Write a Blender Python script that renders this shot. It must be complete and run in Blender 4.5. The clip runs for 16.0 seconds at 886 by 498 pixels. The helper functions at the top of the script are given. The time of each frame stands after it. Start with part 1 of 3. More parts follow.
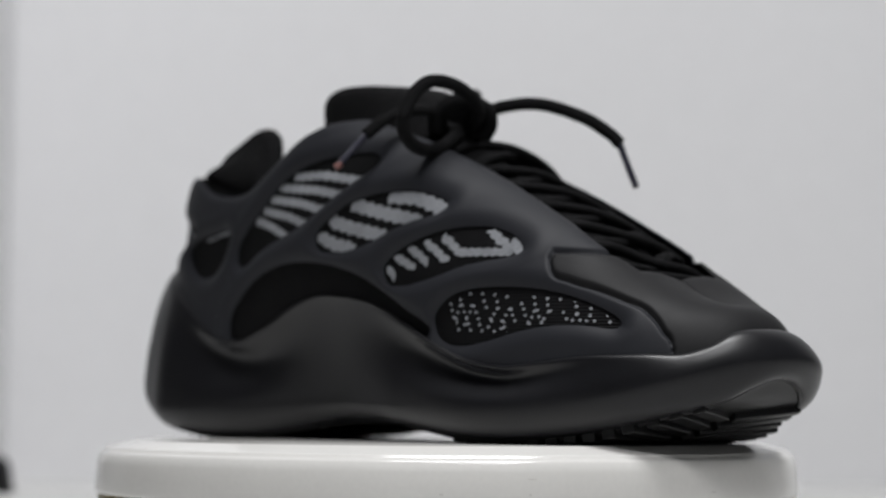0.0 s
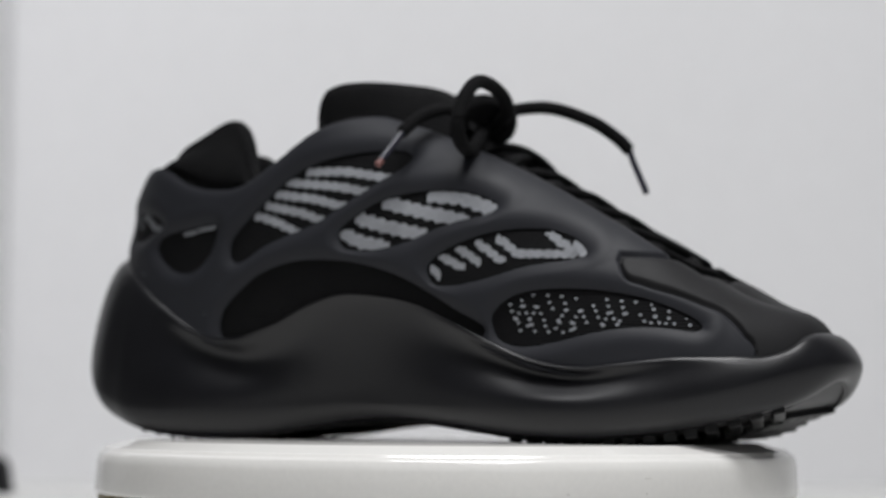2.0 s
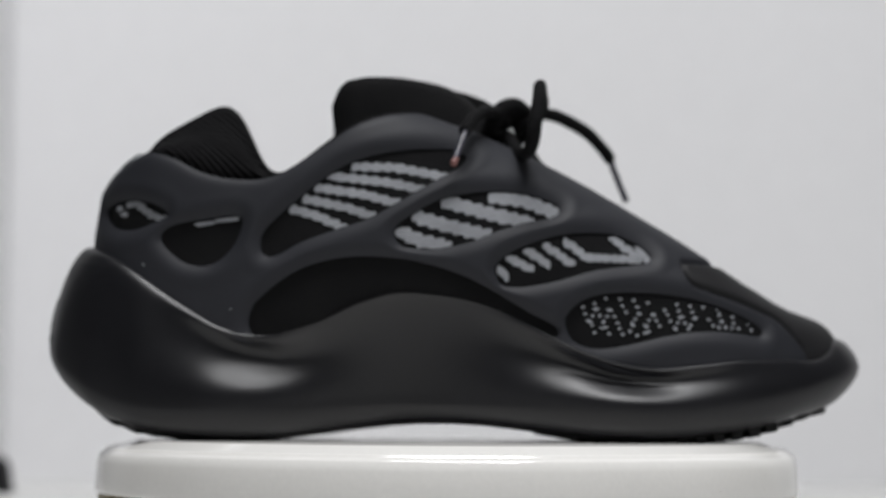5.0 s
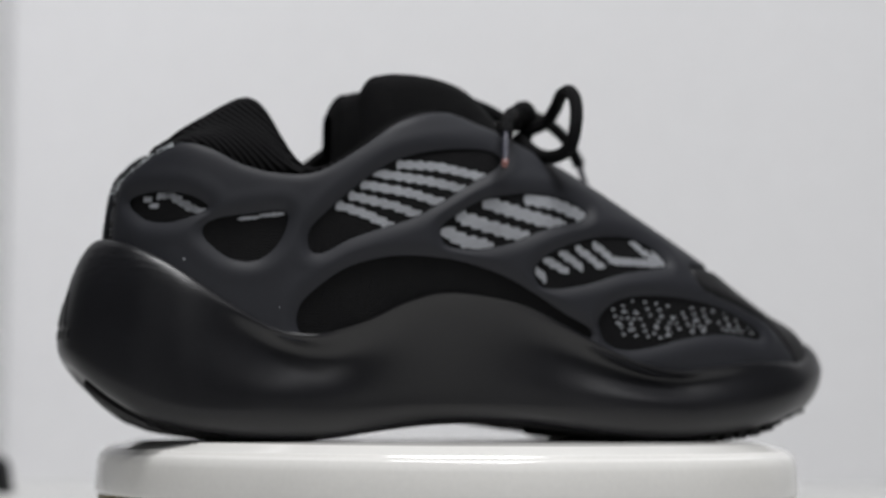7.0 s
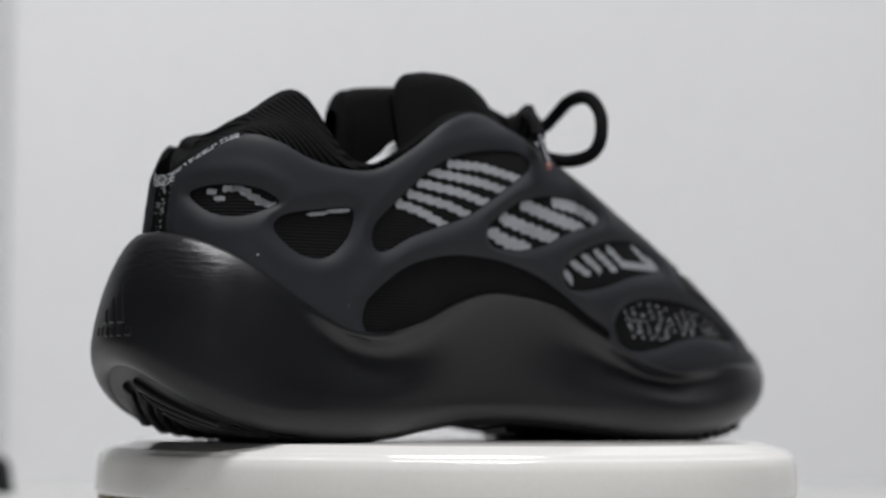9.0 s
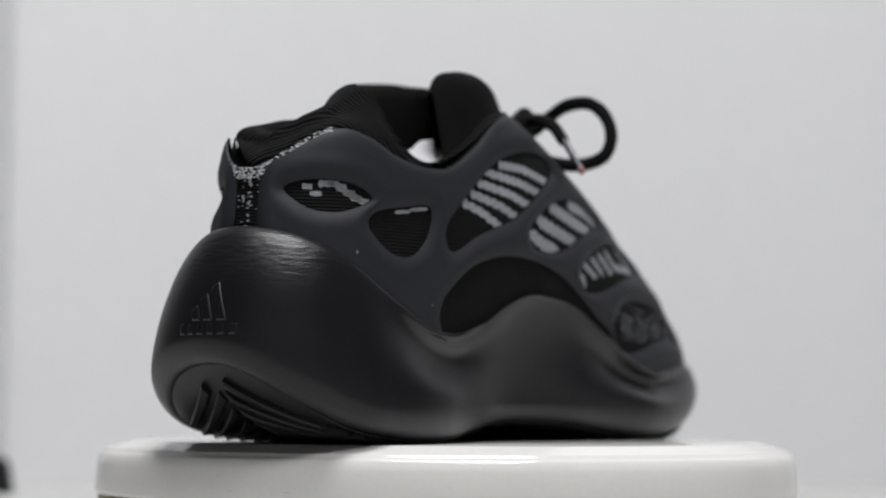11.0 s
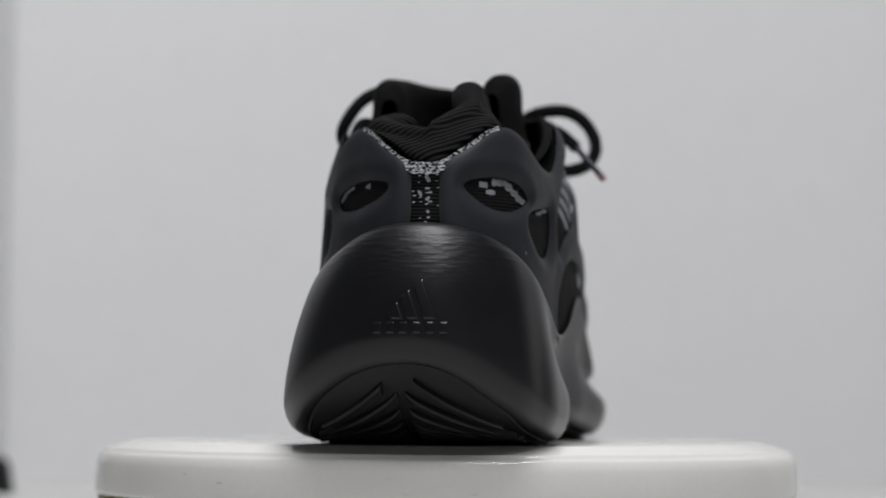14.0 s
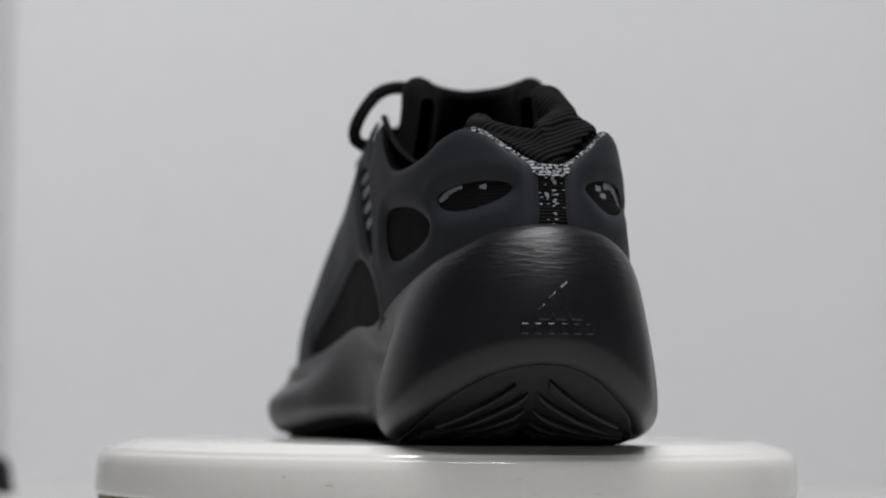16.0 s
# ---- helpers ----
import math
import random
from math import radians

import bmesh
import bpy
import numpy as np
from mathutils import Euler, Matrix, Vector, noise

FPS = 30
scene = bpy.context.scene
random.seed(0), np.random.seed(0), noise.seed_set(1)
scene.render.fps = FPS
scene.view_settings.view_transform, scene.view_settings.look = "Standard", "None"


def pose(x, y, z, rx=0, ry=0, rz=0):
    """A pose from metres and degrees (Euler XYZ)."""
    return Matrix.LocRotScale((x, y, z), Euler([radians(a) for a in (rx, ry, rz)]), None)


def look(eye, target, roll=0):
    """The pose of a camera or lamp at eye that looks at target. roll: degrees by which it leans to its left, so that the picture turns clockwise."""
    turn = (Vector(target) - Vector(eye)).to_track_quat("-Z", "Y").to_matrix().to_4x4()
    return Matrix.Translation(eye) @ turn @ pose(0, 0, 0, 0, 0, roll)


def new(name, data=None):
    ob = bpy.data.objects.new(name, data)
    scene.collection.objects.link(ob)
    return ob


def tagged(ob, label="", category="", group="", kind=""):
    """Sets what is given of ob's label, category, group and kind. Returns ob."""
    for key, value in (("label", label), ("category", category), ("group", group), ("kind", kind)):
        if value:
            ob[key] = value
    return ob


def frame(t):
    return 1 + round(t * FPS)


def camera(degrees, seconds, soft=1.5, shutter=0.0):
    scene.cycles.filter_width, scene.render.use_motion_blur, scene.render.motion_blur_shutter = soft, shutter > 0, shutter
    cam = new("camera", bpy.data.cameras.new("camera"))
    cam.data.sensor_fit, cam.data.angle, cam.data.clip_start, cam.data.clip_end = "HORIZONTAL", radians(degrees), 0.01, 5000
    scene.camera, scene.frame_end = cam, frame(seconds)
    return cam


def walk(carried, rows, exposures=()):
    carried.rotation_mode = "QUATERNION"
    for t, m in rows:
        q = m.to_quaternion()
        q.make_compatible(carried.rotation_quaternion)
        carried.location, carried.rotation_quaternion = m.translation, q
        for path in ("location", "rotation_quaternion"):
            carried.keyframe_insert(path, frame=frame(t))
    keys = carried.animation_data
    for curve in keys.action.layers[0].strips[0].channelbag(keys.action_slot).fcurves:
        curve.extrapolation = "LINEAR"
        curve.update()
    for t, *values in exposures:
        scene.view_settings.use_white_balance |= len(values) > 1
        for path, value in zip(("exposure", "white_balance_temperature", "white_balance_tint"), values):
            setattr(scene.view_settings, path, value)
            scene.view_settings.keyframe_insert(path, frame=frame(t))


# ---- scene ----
MM = 0.001
DIST, EYE_Z = 0.843, 0.0134            # camera to the turntable's axis; camera above the plate's top
SPIN0, SPIN = -48.5, 9.04            # the turntable's angle at 0 s and its rate, degrees

cam = camera(23.02, 16.0, soft=1.8)
EYE = Vector((0, -DIST, EYE_Z))
AIM = EYE + Vector((-0.0024, math.cos(0.07175), math.sin(0.07175)))
walk(cam, [(0, look(EYE, AIM, 0.333)), (16, look(EYE, AIM, 0.333))], exposures=[(0, -0.12), (1.5, 0), (12, 0), (13.5, -0.22), (16, -0.22)])
cam.data.dof.use_dof = True
cam.data.dof.focus_distance = 0.70
cam.data.dof.aperture_fstop = 8.0

# ---- light ----
world = bpy.data.worlds.new("world")
scene.world = world
world.use_nodes = True
world.node_tree.nodes["Background"].inputs[0].default_value = (0.75, 0.78, 0.85, 1)
world.node_tree.nodes["Background"].inputs[1].default_value = 0.3


def overhead_lamp(name, x, y, z, sx, sy, power):
    lamp = bpy.data.lights.new(name, "AREA")
    lamp.shape, lamp.size, lamp.size_y, lamp.energy = "RECTANGLE", sx, sy, power
    lamp.color = (0.985, 0.985, 1.0)
    ob = new(name, lamp)
    ob.matrix_world = look((x, y, z), (x, y, 0))
    return ob


overhead_lamp("overhead_lamp", 0.10, -0.30, 1.52, 0.75, 0.36, 20.8)
# added fill lamp behind the camera, for highlights on the shoe's flanks
overhead_lamp("overhead_lamp", 0.28, -1.02, 1.55, 0.6, 0.3, 11)


# ---- materials ----
def material(name, colour, rough=0.5, metal=0.0, spread=0.15, grain=400, coarse=30, bump=0.1, depth=0.0004, ior=1.45, shine=0.5):
    m = bpy.data.materials.new(name)
    m.use_nodes = True
    n, l = m.node_tree.nodes, m.node_tree.links
    b = n["Principled BSDF"]
    b.inputs["Metallic"].default_value = metal
    b.inputs["IOR"].default_value = ior
    b.inputs["Specular IOR Level"].default_value = shine
    co = n.new("ShaderNodeTexCoord")
    fine, wide = n.new("ShaderNodeTexNoise"), n.new("ShaderNodeTexNoise")
    for tex, size, detail in ((fine, grain, 4), (wide, coarse, 3)):
        l.new(co.outputs["Object"], tex.inputs["Vector"])
        tex.inputs["Scale"].default_value, tex.inputs["Detail"].default_value = size, detail
    mix = n.new("ShaderNodeMath")
    mix.operation = "ADD"
    l.new(fine.outputs["Fac"], mix.inputs[0])
    l.new(wide.outputs["Fac"], mix.inputs[1])
    ramp = n.new("ShaderNodeMapRange")
    ramp.inputs["From Min"].default_value, ramp.inputs["From Max"].default_value = 0.6, 1.4
    ramp.inputs["To Min"].default_value, ramp.inputs["To Max"].default_value = 1 - spread, 1 + spread
    l.new(mix.outputs[0], ramp.inputs["Value"])
    tint = n.new("ShaderNodeVectorMath")
    tint.operation = "SCALE"
    tint.inputs[0].default_value = colour
    l.new(ramp.outputs[0], tint.inputs["Scale"])
    l.new(tint.outputs[0], b.inputs["Base Color"])
    gloss = n.new("ShaderNodeMapRange")
    gloss.inputs["From Min"].default_value, gloss.inputs["From Max"].default_value = 0.3, 0.7
    gloss.inputs["To Min"].default_value, gloss.inputs["To Max"].default_value = max(0.02, rough - 0.06), min(1, rough + 0.06)
    l.new(wide.outputs["Fac"], gloss.inputs["Value"])
    l.new(gloss.outputs[0], b.inputs["Roughness"])
    if bump:
        bp = n.new("ShaderNodeBump")
        bp.inputs["Strength"].default_value, bp.inputs["Distance"].default_value = bump, depth
        l.new(fine.outputs["Fac"], bp.inputs["Height"])
        l.new(bp.outputs[0], b.inputs["Normal"])
    return m


def knit(name, colour, scale=900.0, fleck=None, amount=0.5, depth=0.0006, way="Z", wobble=1.2):
    "Knitted yarn: fine ribs across the height with a broken thread pattern; fleck mixes in a paler yarn."
    m = material(name, colour, 0.85, spread=0.25, grain=1200, coarse=80, bump=0.0)
    n, l = m.node_tree.nodes, m.node_tree.links
    b = n["Principled BSDF"]
    co = n.new("ShaderNodeTexCoord")
    rib, cross = n.new("ShaderNodeTexWave"), n.new("ShaderNodeTexNoise")
    rib.bands_direction = way
    rib.inputs["Scale"].default_value, rib.inputs["Distortion"].default_value, rib.inputs["Detail"].default_value = scale * 0.3, wobble, 2
    rib.inputs["Detail Scale"].default_value = 6
    cross.inputs["Scale"].default_value = scale
    for tex in (rib, cross):
        l.new(co.outputs["Object"], tex.inputs["Vector"])
    add = n.new("ShaderNodeMath")
    add.operation = "MULTIPLY_ADD"
    add.inputs[1].default_value = 0.6
    l.new(cross.outputs["Fac"], add.inputs[0])
    l.new(rib.outputs["Fac"], add.inputs[2])
    bp = n.new("ShaderNodeBump")
    bp.inputs["Strength"].default_value, bp.inputs["Distance"].default_value = 0.6, depth
    l.new(add.outputs[0], bp.inputs["Height"])
    l.new(bp.outputs[0], b.inputs["Normal"])
    b.inputs["Specular IOR Level"].default_value = 0.18
    if fleck:
        spot = n.new("ShaderNodeTexNoise")
        spot.inputs["Scale"].default_value, spot.inputs["Detail"].default_value = 850, 1
        squash = n.new("ShaderNodeMapping")
        squash.inputs["Scale"].default_value = (1.0, 1.0, 1.9)
        l.new(co.outputs["Object"], squash.inputs["Vector"])
        l.new(squash.outputs[0], spot.inputs["Vector"])
        cut = n.new("ShaderNodeMapRange")
        cut.inputs["From Min"].default_value, cut.inputs["From Max"].default_value = amount, amount + 0.03
        l.new(spot.outputs["Fac"], cut.inputs["Value"])
        mix = n.new("ShaderNodeMix")
        mix.data_type = "RGBA"
        old = b.inputs["Base Color"].links[0].from_socket
        l.new(cut.outputs[0], mix.inputs["Factor"])
        l.new(old, mix.inputs["A"])
        mix.inputs["B"].default_value = (*fleck, 1)
        l.new(mix.outputs["Result"], b.inputs["Base Color"])
    return m


def creased(m):
    "Fine level creases high on the back of the heel."
    n, l = m.node_tree.nodes, m.node_tree.links
    b = n["Principled BSDF"]
    co, sep = n.new("ShaderNodeTexCoord"), n.new("ShaderNodeSeparateXYZ")
    l.new(co.outputs["Object"], sep.inputs[0])
    up, back, both = n.new("ShaderNodeMapRange"), n.new("ShaderNodeMapRange"), n.new("ShaderNodeMath")
    up.inputs["From Min"].default_value, up.inputs["From Max"].default_value = 0.050, 0.062
    back.inputs["From Min"].default_value, back.inputs["From Max"].default_value = -0.112, -0.128
    l.new(sep.outputs["Z"], up.inputs["Value"])
    l.new(sep.outputs["X"], back.inputs["Value"])
    both.operation = "MULTIPLY"
    l.new(up.outputs[0], both.inputs[0])
    l.new(back.outputs[0], both.inputs[1])
    flat, crack = n.new("ShaderNodeMapping"), n.new("ShaderNodeTexNoise")
    flat.inputs["Scale"].default_value = (170, 130, 680)
    crack.inputs["Scale"].default_value, crack.inputs["Detail"].default_value = 1.0, 5
    l.new(co.outputs["Object"], flat.inputs["Vector"])
    l.new(flat.outputs[0], crack.inputs["Vector"])
    bp = n.new("ShaderNodeBump")
    bp.inputs["Distance"].default_value = 0.00032
    l.new(both.outputs[0], bp.inputs["Strength"])
    l.new(crack.outputs["Fac"], bp.inputs["Height"])
    old = b.inputs["Normal"].links[0].from_socket
    l.new(old, bp.inputs["Normal"])
    l.new(bp.outputs[0], b.inputs["Normal"])


MIDSOLE = material("midsole_foam", (0.0078, 0.0079, 0.0096), 0.36, spread=0.25, grain=900, bump=0.08, shine=0.50)
creased(MIDSOLE)
CAGE = material("cage_rubber", (0.0195, 0.0206, 0.0252), 0.60, spread=0.12, grain=1500, bump=0.10, shine=0.3)
VAMP = material("vamp_leather", (0.010, 0.010, 0.011), 0.6, spread=0.2, grain=1800, bump=0.14, shine=0.28)
OUTSOLE = material("outsole_rubber", (0.0075, 0.0075, 0.008), 0.45, spread=0.25, grain=1000, bump=0.1, shine=0.35)
KNIT = knit("black_knit", (0.004, 0.004, 0.0045))
LINING = knit("ribbed_lining", (0.0045, 0.0045, 0.005), 640.0, depth=0.0014, way="DIAGONAL", wobble=0.25)
STRIPE = knit("grey_reflective_yarn", (0.30, 0.31, 0.33), 1400.0)
FLECKED = knit("flecked_knit", (0.010, 0.010, 0.011), 900.0, (0.42, 0.44, 0.46), 0.47)
LACE = knit("lace_cord", (0.004, 0.004, 0.0045), 1100.0)
AGLET = material("aglet_plastic", (0.035, 0.035, 0.05), 0.25, bump=0.0)
RED = material("red_aglet_tip", (0.22, 0.10, 0.09), 0.5, bump=0.0)
WALL = material("white_wall", (0.80, 0.80, 0.81), 0.7, spread=0.02, grain=60, coarse=3, bump=0.05)
TABLE = material("table_laminate", (0.64, 0.64, 0.63), 0.5, spread=0.04, grain=80, coarse=6, bump=0.04)
# dimness of the unlit room put into the colour, to darken reflections
ROOM = material("unlit_room_grey", (0.06, 0.06, 0.062), 0.8, spread=0.05, grain=60, coarse=3, bump=0.05)
PLASTIC = material("white_plastic", (0.83, 0.82, 0.79), 0.12, spread=0.03, grain=500, coarse=25, bump=0.0, ior=1.5)
PAPER = material("tissue_paper", (0.82, 0.82, 0.84), 0.8, spread=0.05, grain=150, coarse=40, bump=0.3, depth=0.001)
SCUFF = material("grey_scuff", (0.62, 0.60, 0.57), 0.5, bump=0.0)
OLIVE = material("olive_trim", (0.20, 0.16, 0.05), 0.4)


# ---- mesh helpers ----
def fitted(points):
    "The sneaker's drawn shape brought to its true size, its forefoot swung a little inwards."
    p = np.array(points, float)
    x = p[:, 0].copy()
    p[:, 0] = x * 1.021 + 0.0009
    p[:, 1] += 0.001 + 0.0035 * (np.clip(x, 0, None) / 0.1) ** 1.5
    p[:, 2] *= 1.038
    return p


def mesh_ob(name, verts, faces, mat, parent=None, smooth=True, label=""):
    me = bpy.data.meshes.new(name)
    me.from_pydata(fitted(verts).tolist(), [], [tuple(map(int, f)) for f in faces])
    me.materials.append(mat)
    if smooth:
        me.polygons.foreach_set("use_smooth", [True] * len(me.polygons))
    me.update()
    ob = new(name, me)
    if parent:
        ob.parent = parent
    if label:
        ob["label"] = label
    return ob


def part(name, bm, mat, parent, label="", smooth=True):
    me = bpy.data.meshes.new(name)
    bmesh.ops.recalc_face_normals(bm, faces=bm.faces[:])
    bm.to_mesh(me)
    bm.free()
    me.materials.append(mat)
    if smooth:
        me.polygons.foreach_set("use_smooth", [True] * len(me.polygons))
    ob = new(name, me)
    ob.parent = parent
    if label:
        ob["label"] = label
    return ob


def lathe(profile, steps=160):
    "A turned solid from (radius, z) pairs; the ends close on the axis where the radius is 0."
    bm = bmesh.new()
    rings = []
    for r, z in profile:
        if r < 1e-7:
            rings.append([bm.verts.new((0, 0, z))])
        else:
            rings.append([bm.verts.new((r * math.cos(2 * math.pi * k / steps), r * math.sin(2 * math.pi * k / steps), z)) for k in range(steps)])
    for a, b in zip(rings, rings[1:]):
        for k in range(steps):
            j = (k + 1) % steps
            if len(a) == 1:
                bm.faces.new((a[0], b[k], b[j]))
            elif len(b) == 1:
                bm.faces.new((a[k], b[0], a[j]))
            else:
                bm.faces.new((a[k], b[k], b[j], a[j]))
    return bm


def box(bm, x0, x1, y0, y1, z0, z1, bevel=0.0):
    made = bmesh.ops.create_cube(bm, size=1, matrix=Matrix.Translation(((x0 + x1) / 2, (y0 + y1) / 2, (z0 + z1) / 2)) @ Matrix.Diagonal((x1 - x0, y1 - y0, z1 - z0, 1)))
    if bevel:
        edges = list({e for v in made["verts"] for e in v.link_edges})
        bmesh.ops.bevel(bm, geom=edges, offset=bevel, segments=2, affect="EDGES", profile=0.5)


# ---- room ----
def slab(name, x0, x1, y0, y1, z0, z1, mat):
    bm = bmesh.new()
    box(bm, x0, x1, y0, y1, z0, z1)
    ob = part(name, bm, mat, None, smooth=False)
    return tagged(ob, kind="structure")


TABLE_Z = -0.042
slab("wall_north", -1.3, 1.3, 0.70, 0.75, TABLE_Z, 1.7, WALL)
# unseen dark walls and ceiling, added to keep the shoe's reflections dark
slab("unseen_wall_west", -1.35, -1.3, -1.6, 0.75, TABLE_Z, 1.7, ROOM)
slab("unseen_wall_east", 1.3, 1.35, -1.6, 0.75, TABLE_Z, 1.7, ROOM)
slab("unseen_wall_south", -1.35, 1.35, -1.65, -1.6, TABLE_Z, 1.7, ROOM)
slab("unseen_ceiling", -1.35, 1.35, -1.65, 0.75, 1.7, 1.75, ROOM)
slab("table_top", -1.35, 1.35, -1.65, 0.75, TABLE_Z - 0.03, TABLE_Z, TABLE)
slab("side_board", -0.329, -0.312, 0.30, 0.698, TABLE_Z, 1.0, WALL)


# ---- shoe surfaces: plan outlines in mm, heel at -x, toe at +x, outer side at -y ----
def loop(points, count=720):
    "A smooth closed curve through the points, evenly spaced along its length; starts at the first point."
    p = np.array(points, float)
    m = len(p)
    out = []
    for i in range(m):
        a, b, c, d = p[i - 1], p[i], p[(i + 1) % m], p[(i + 2) % m]
        for t in np.linspace(0, 1, 40, endpoint=False):
            out.append(0.5 * (2 * b + (c - a) * t + (2 * a - 5 * b + 4 * c - d) * t * t + (3 * b - a - 3 * c + d) * t ** 3))
    out = np.array(out + [out[0]])
    s = np.concatenate([[0], np.cumsum(np.linalg.norm(np.diff(out, axis=0), axis=1))])
    g = np.linspace(0, s[-1], count, endpoint=False)
    return np.stack([np.interp(g, s, out[:, k]) for k in range(p.shape[1])], 1)


def curve(xs, *rows):
    "A smooth function through the (x, value) rows."
    k = np.array(rows, float)
    slope = np.gradient(k[:, 1], k[:, 0])
    x = np.clip(xs, k[0, 0], k[-1, 0])
    i = np.clip(np.searchsorted(k[:, 0], x, side="right") - 1, 0, len(k) - 2)
    w = k[i + 1, 0] - k[i, 0]
    t = (x - k[i, 0]) / w
    return ((2 * t ** 3 - 3 * t ** 2 + 1) * k[i, 1] + (t ** 3 - 2 * t ** 2 + t) * w * slope[i]
            + (-2 * t ** 3 + 3 * t ** 2) * k[i + 1, 1] + (t ** 3 - t ** 2) * w * slope[i + 1])


SOLE_PLAN = loop([(-148.5, -18), (-144, -37), (-131, -52), (-118, -58), (-103, -61.5), (-70, -59.5), (-21, -44.5), (25, -51), (65, -55), (100, -47), (129, -35), (148, -16),
                  (155, 4), (151.5, 25.5), (138, 41), (110, 54), (72, 64), (25, 52), (-25, 33), (-70, 32), (-105, 33), (-130, 23.5), (-144, 5.5)])
UPPER_PLAN = loop([(-133.8, -19), (-131.2, -29), (-122.5, -40.5), (-105, -50.2), (-70, -53.5), (-30, -54), (20, -50), (65, -46), (100, -40), (125, -30), (143, -14),
                   (147.5, 4), (144, 21.5), (129, 36), (104.5, 47), (70, 47.5), (25, 40.5), (-25, 35.5), (-70, 29), (-105, 16.5), (-122.5, 3), (-131.2, -9)])


def spine_x(x):
    return -100 + (x + 149) / 306 * 235


def spine_y(x):
    return curve(x, (-150, -20), (-100, -16), (-40, -8), (60, 4), (160, 6))


def upper(u, q):
    "A point of the upper: u once round from the heel by the outer side, q from the base (0) to the ridge (1)."
    n = len(UPPER_PLAN)
    g = np.asarray(u, float) % 1 * n
    i = g.astype(int) % n
    f = (g - np.floor(g))[..., None]
    base = UPPER_PLAN[i] * (1 - f) + UPPER_PLAN[(i + 1) % n] * f
    xs = spine_x(base[..., 0])
    top = curve(xs, (-100, 140), (-40, 146), (-15, 134), (0, 122), (20, 111), (47, 96), (68, 83.5), (89, 69.3), (104, 57), (116, 48.8), (126, 44.8), (136, 42.8))
    low = 12.0
    k = 2 / curve(xs, (-100, 2.4), (-60, 3), (-32, 3.3), (4, 4.6), (41, 4.0), (67, 3.2), (90, 3.0), (115, 3), (136, 3))
    a = np.asarray(q, float) * math.pi / 2
    out = np.cos(a) ** k
    z = low + (top - low) * np.sin(a) ** k
    sp = np.stack([xs, spine_y(xs)], -1)
    xy = sp + (base - sp) * out[..., None]
    # the inner side of the throat sits lower
    inside = np.clip((xy[..., 1] - sp[..., 1]) / 28, 0, 1)
    z = z - 2.2 * inside ** 2 * (3 - 2 * inside) * np.clip((xs - 5) / 25, 0, 1) * np.clip((118 - xs) / 25, 0, 1) * np.clip((z - 40) / 20, 0, 1)
    return np.concatenate([xy, z[..., None]], -1)


def sole_lip(x, y):
    "Height of the midsole's upper edge, on the outer and on the inner side."
    outer = curve(x, (-137, 71), (-131, 69.6), (-125, 67.4), (-117, 63.5), (-108, 58), (-92, 47.8), (-76, 39.2), (-61, 37.2), (-46, 41), (-30, 48.5), (-17, 52.2), (-2, 51.6), (14, 48.4), (29, 42.2), (45, 34.6), (61, 28.6), (75, 26.3), (90, 27.4), (106, 29.2), (125, 29.8), (136, 30.4), (141, 33), (145, 37), (150, 39.6))
    inner = curve(x, (-137, 71), (-129, 68.6), (-118, 63), (-105, 56.6), (-84, 48), (-67, 41.5), (-50, 40), (-34, 40.8), (-3, 38.5), (43, 32), (75, 27.5), (106, 29.2), (125, 29.8), (136, 30.4), (141, 33), (145, 37), (150, 39.6))
    w = np.clip((y - spine_y(x)) / 20 * 0.5 + 0.5, 0, 1)
    return outer * (1 - w) + inner * w


def upper_at(u, z):
    "The point of the upper at the height z."
    lo, hi = np.zeros(np.shape(u)), np.ones(np.shape(u))
    for _ in range(30):
        mid = (lo + hi) / 2
        under = upper(u, mid)[..., 2] < z
        lo, hi = np.where(under, mid, lo), np.where(under, hi, mid)
    return upper(u, lo)


def twin_u():
    "For each point of the sole's plan the matching place round the upper."
    near = np.array([np.argmin(((UPPER_PLAN - b) ** 2).sum(1)) for b in SOLE_PLAN], float)
    n = len(near)
    near = np.unwrap(near * 2 * math.pi / n)
    wide = np.concatenate([near - 2 * math.pi, near, near + 2 * math.pi])
    k = np.ones(41) / 41
    return (np.convolve(np.convolve(wide, k, "same"), k, "same")[n:2 * n] / (2 * math.pi))


TWIN = twin_u()


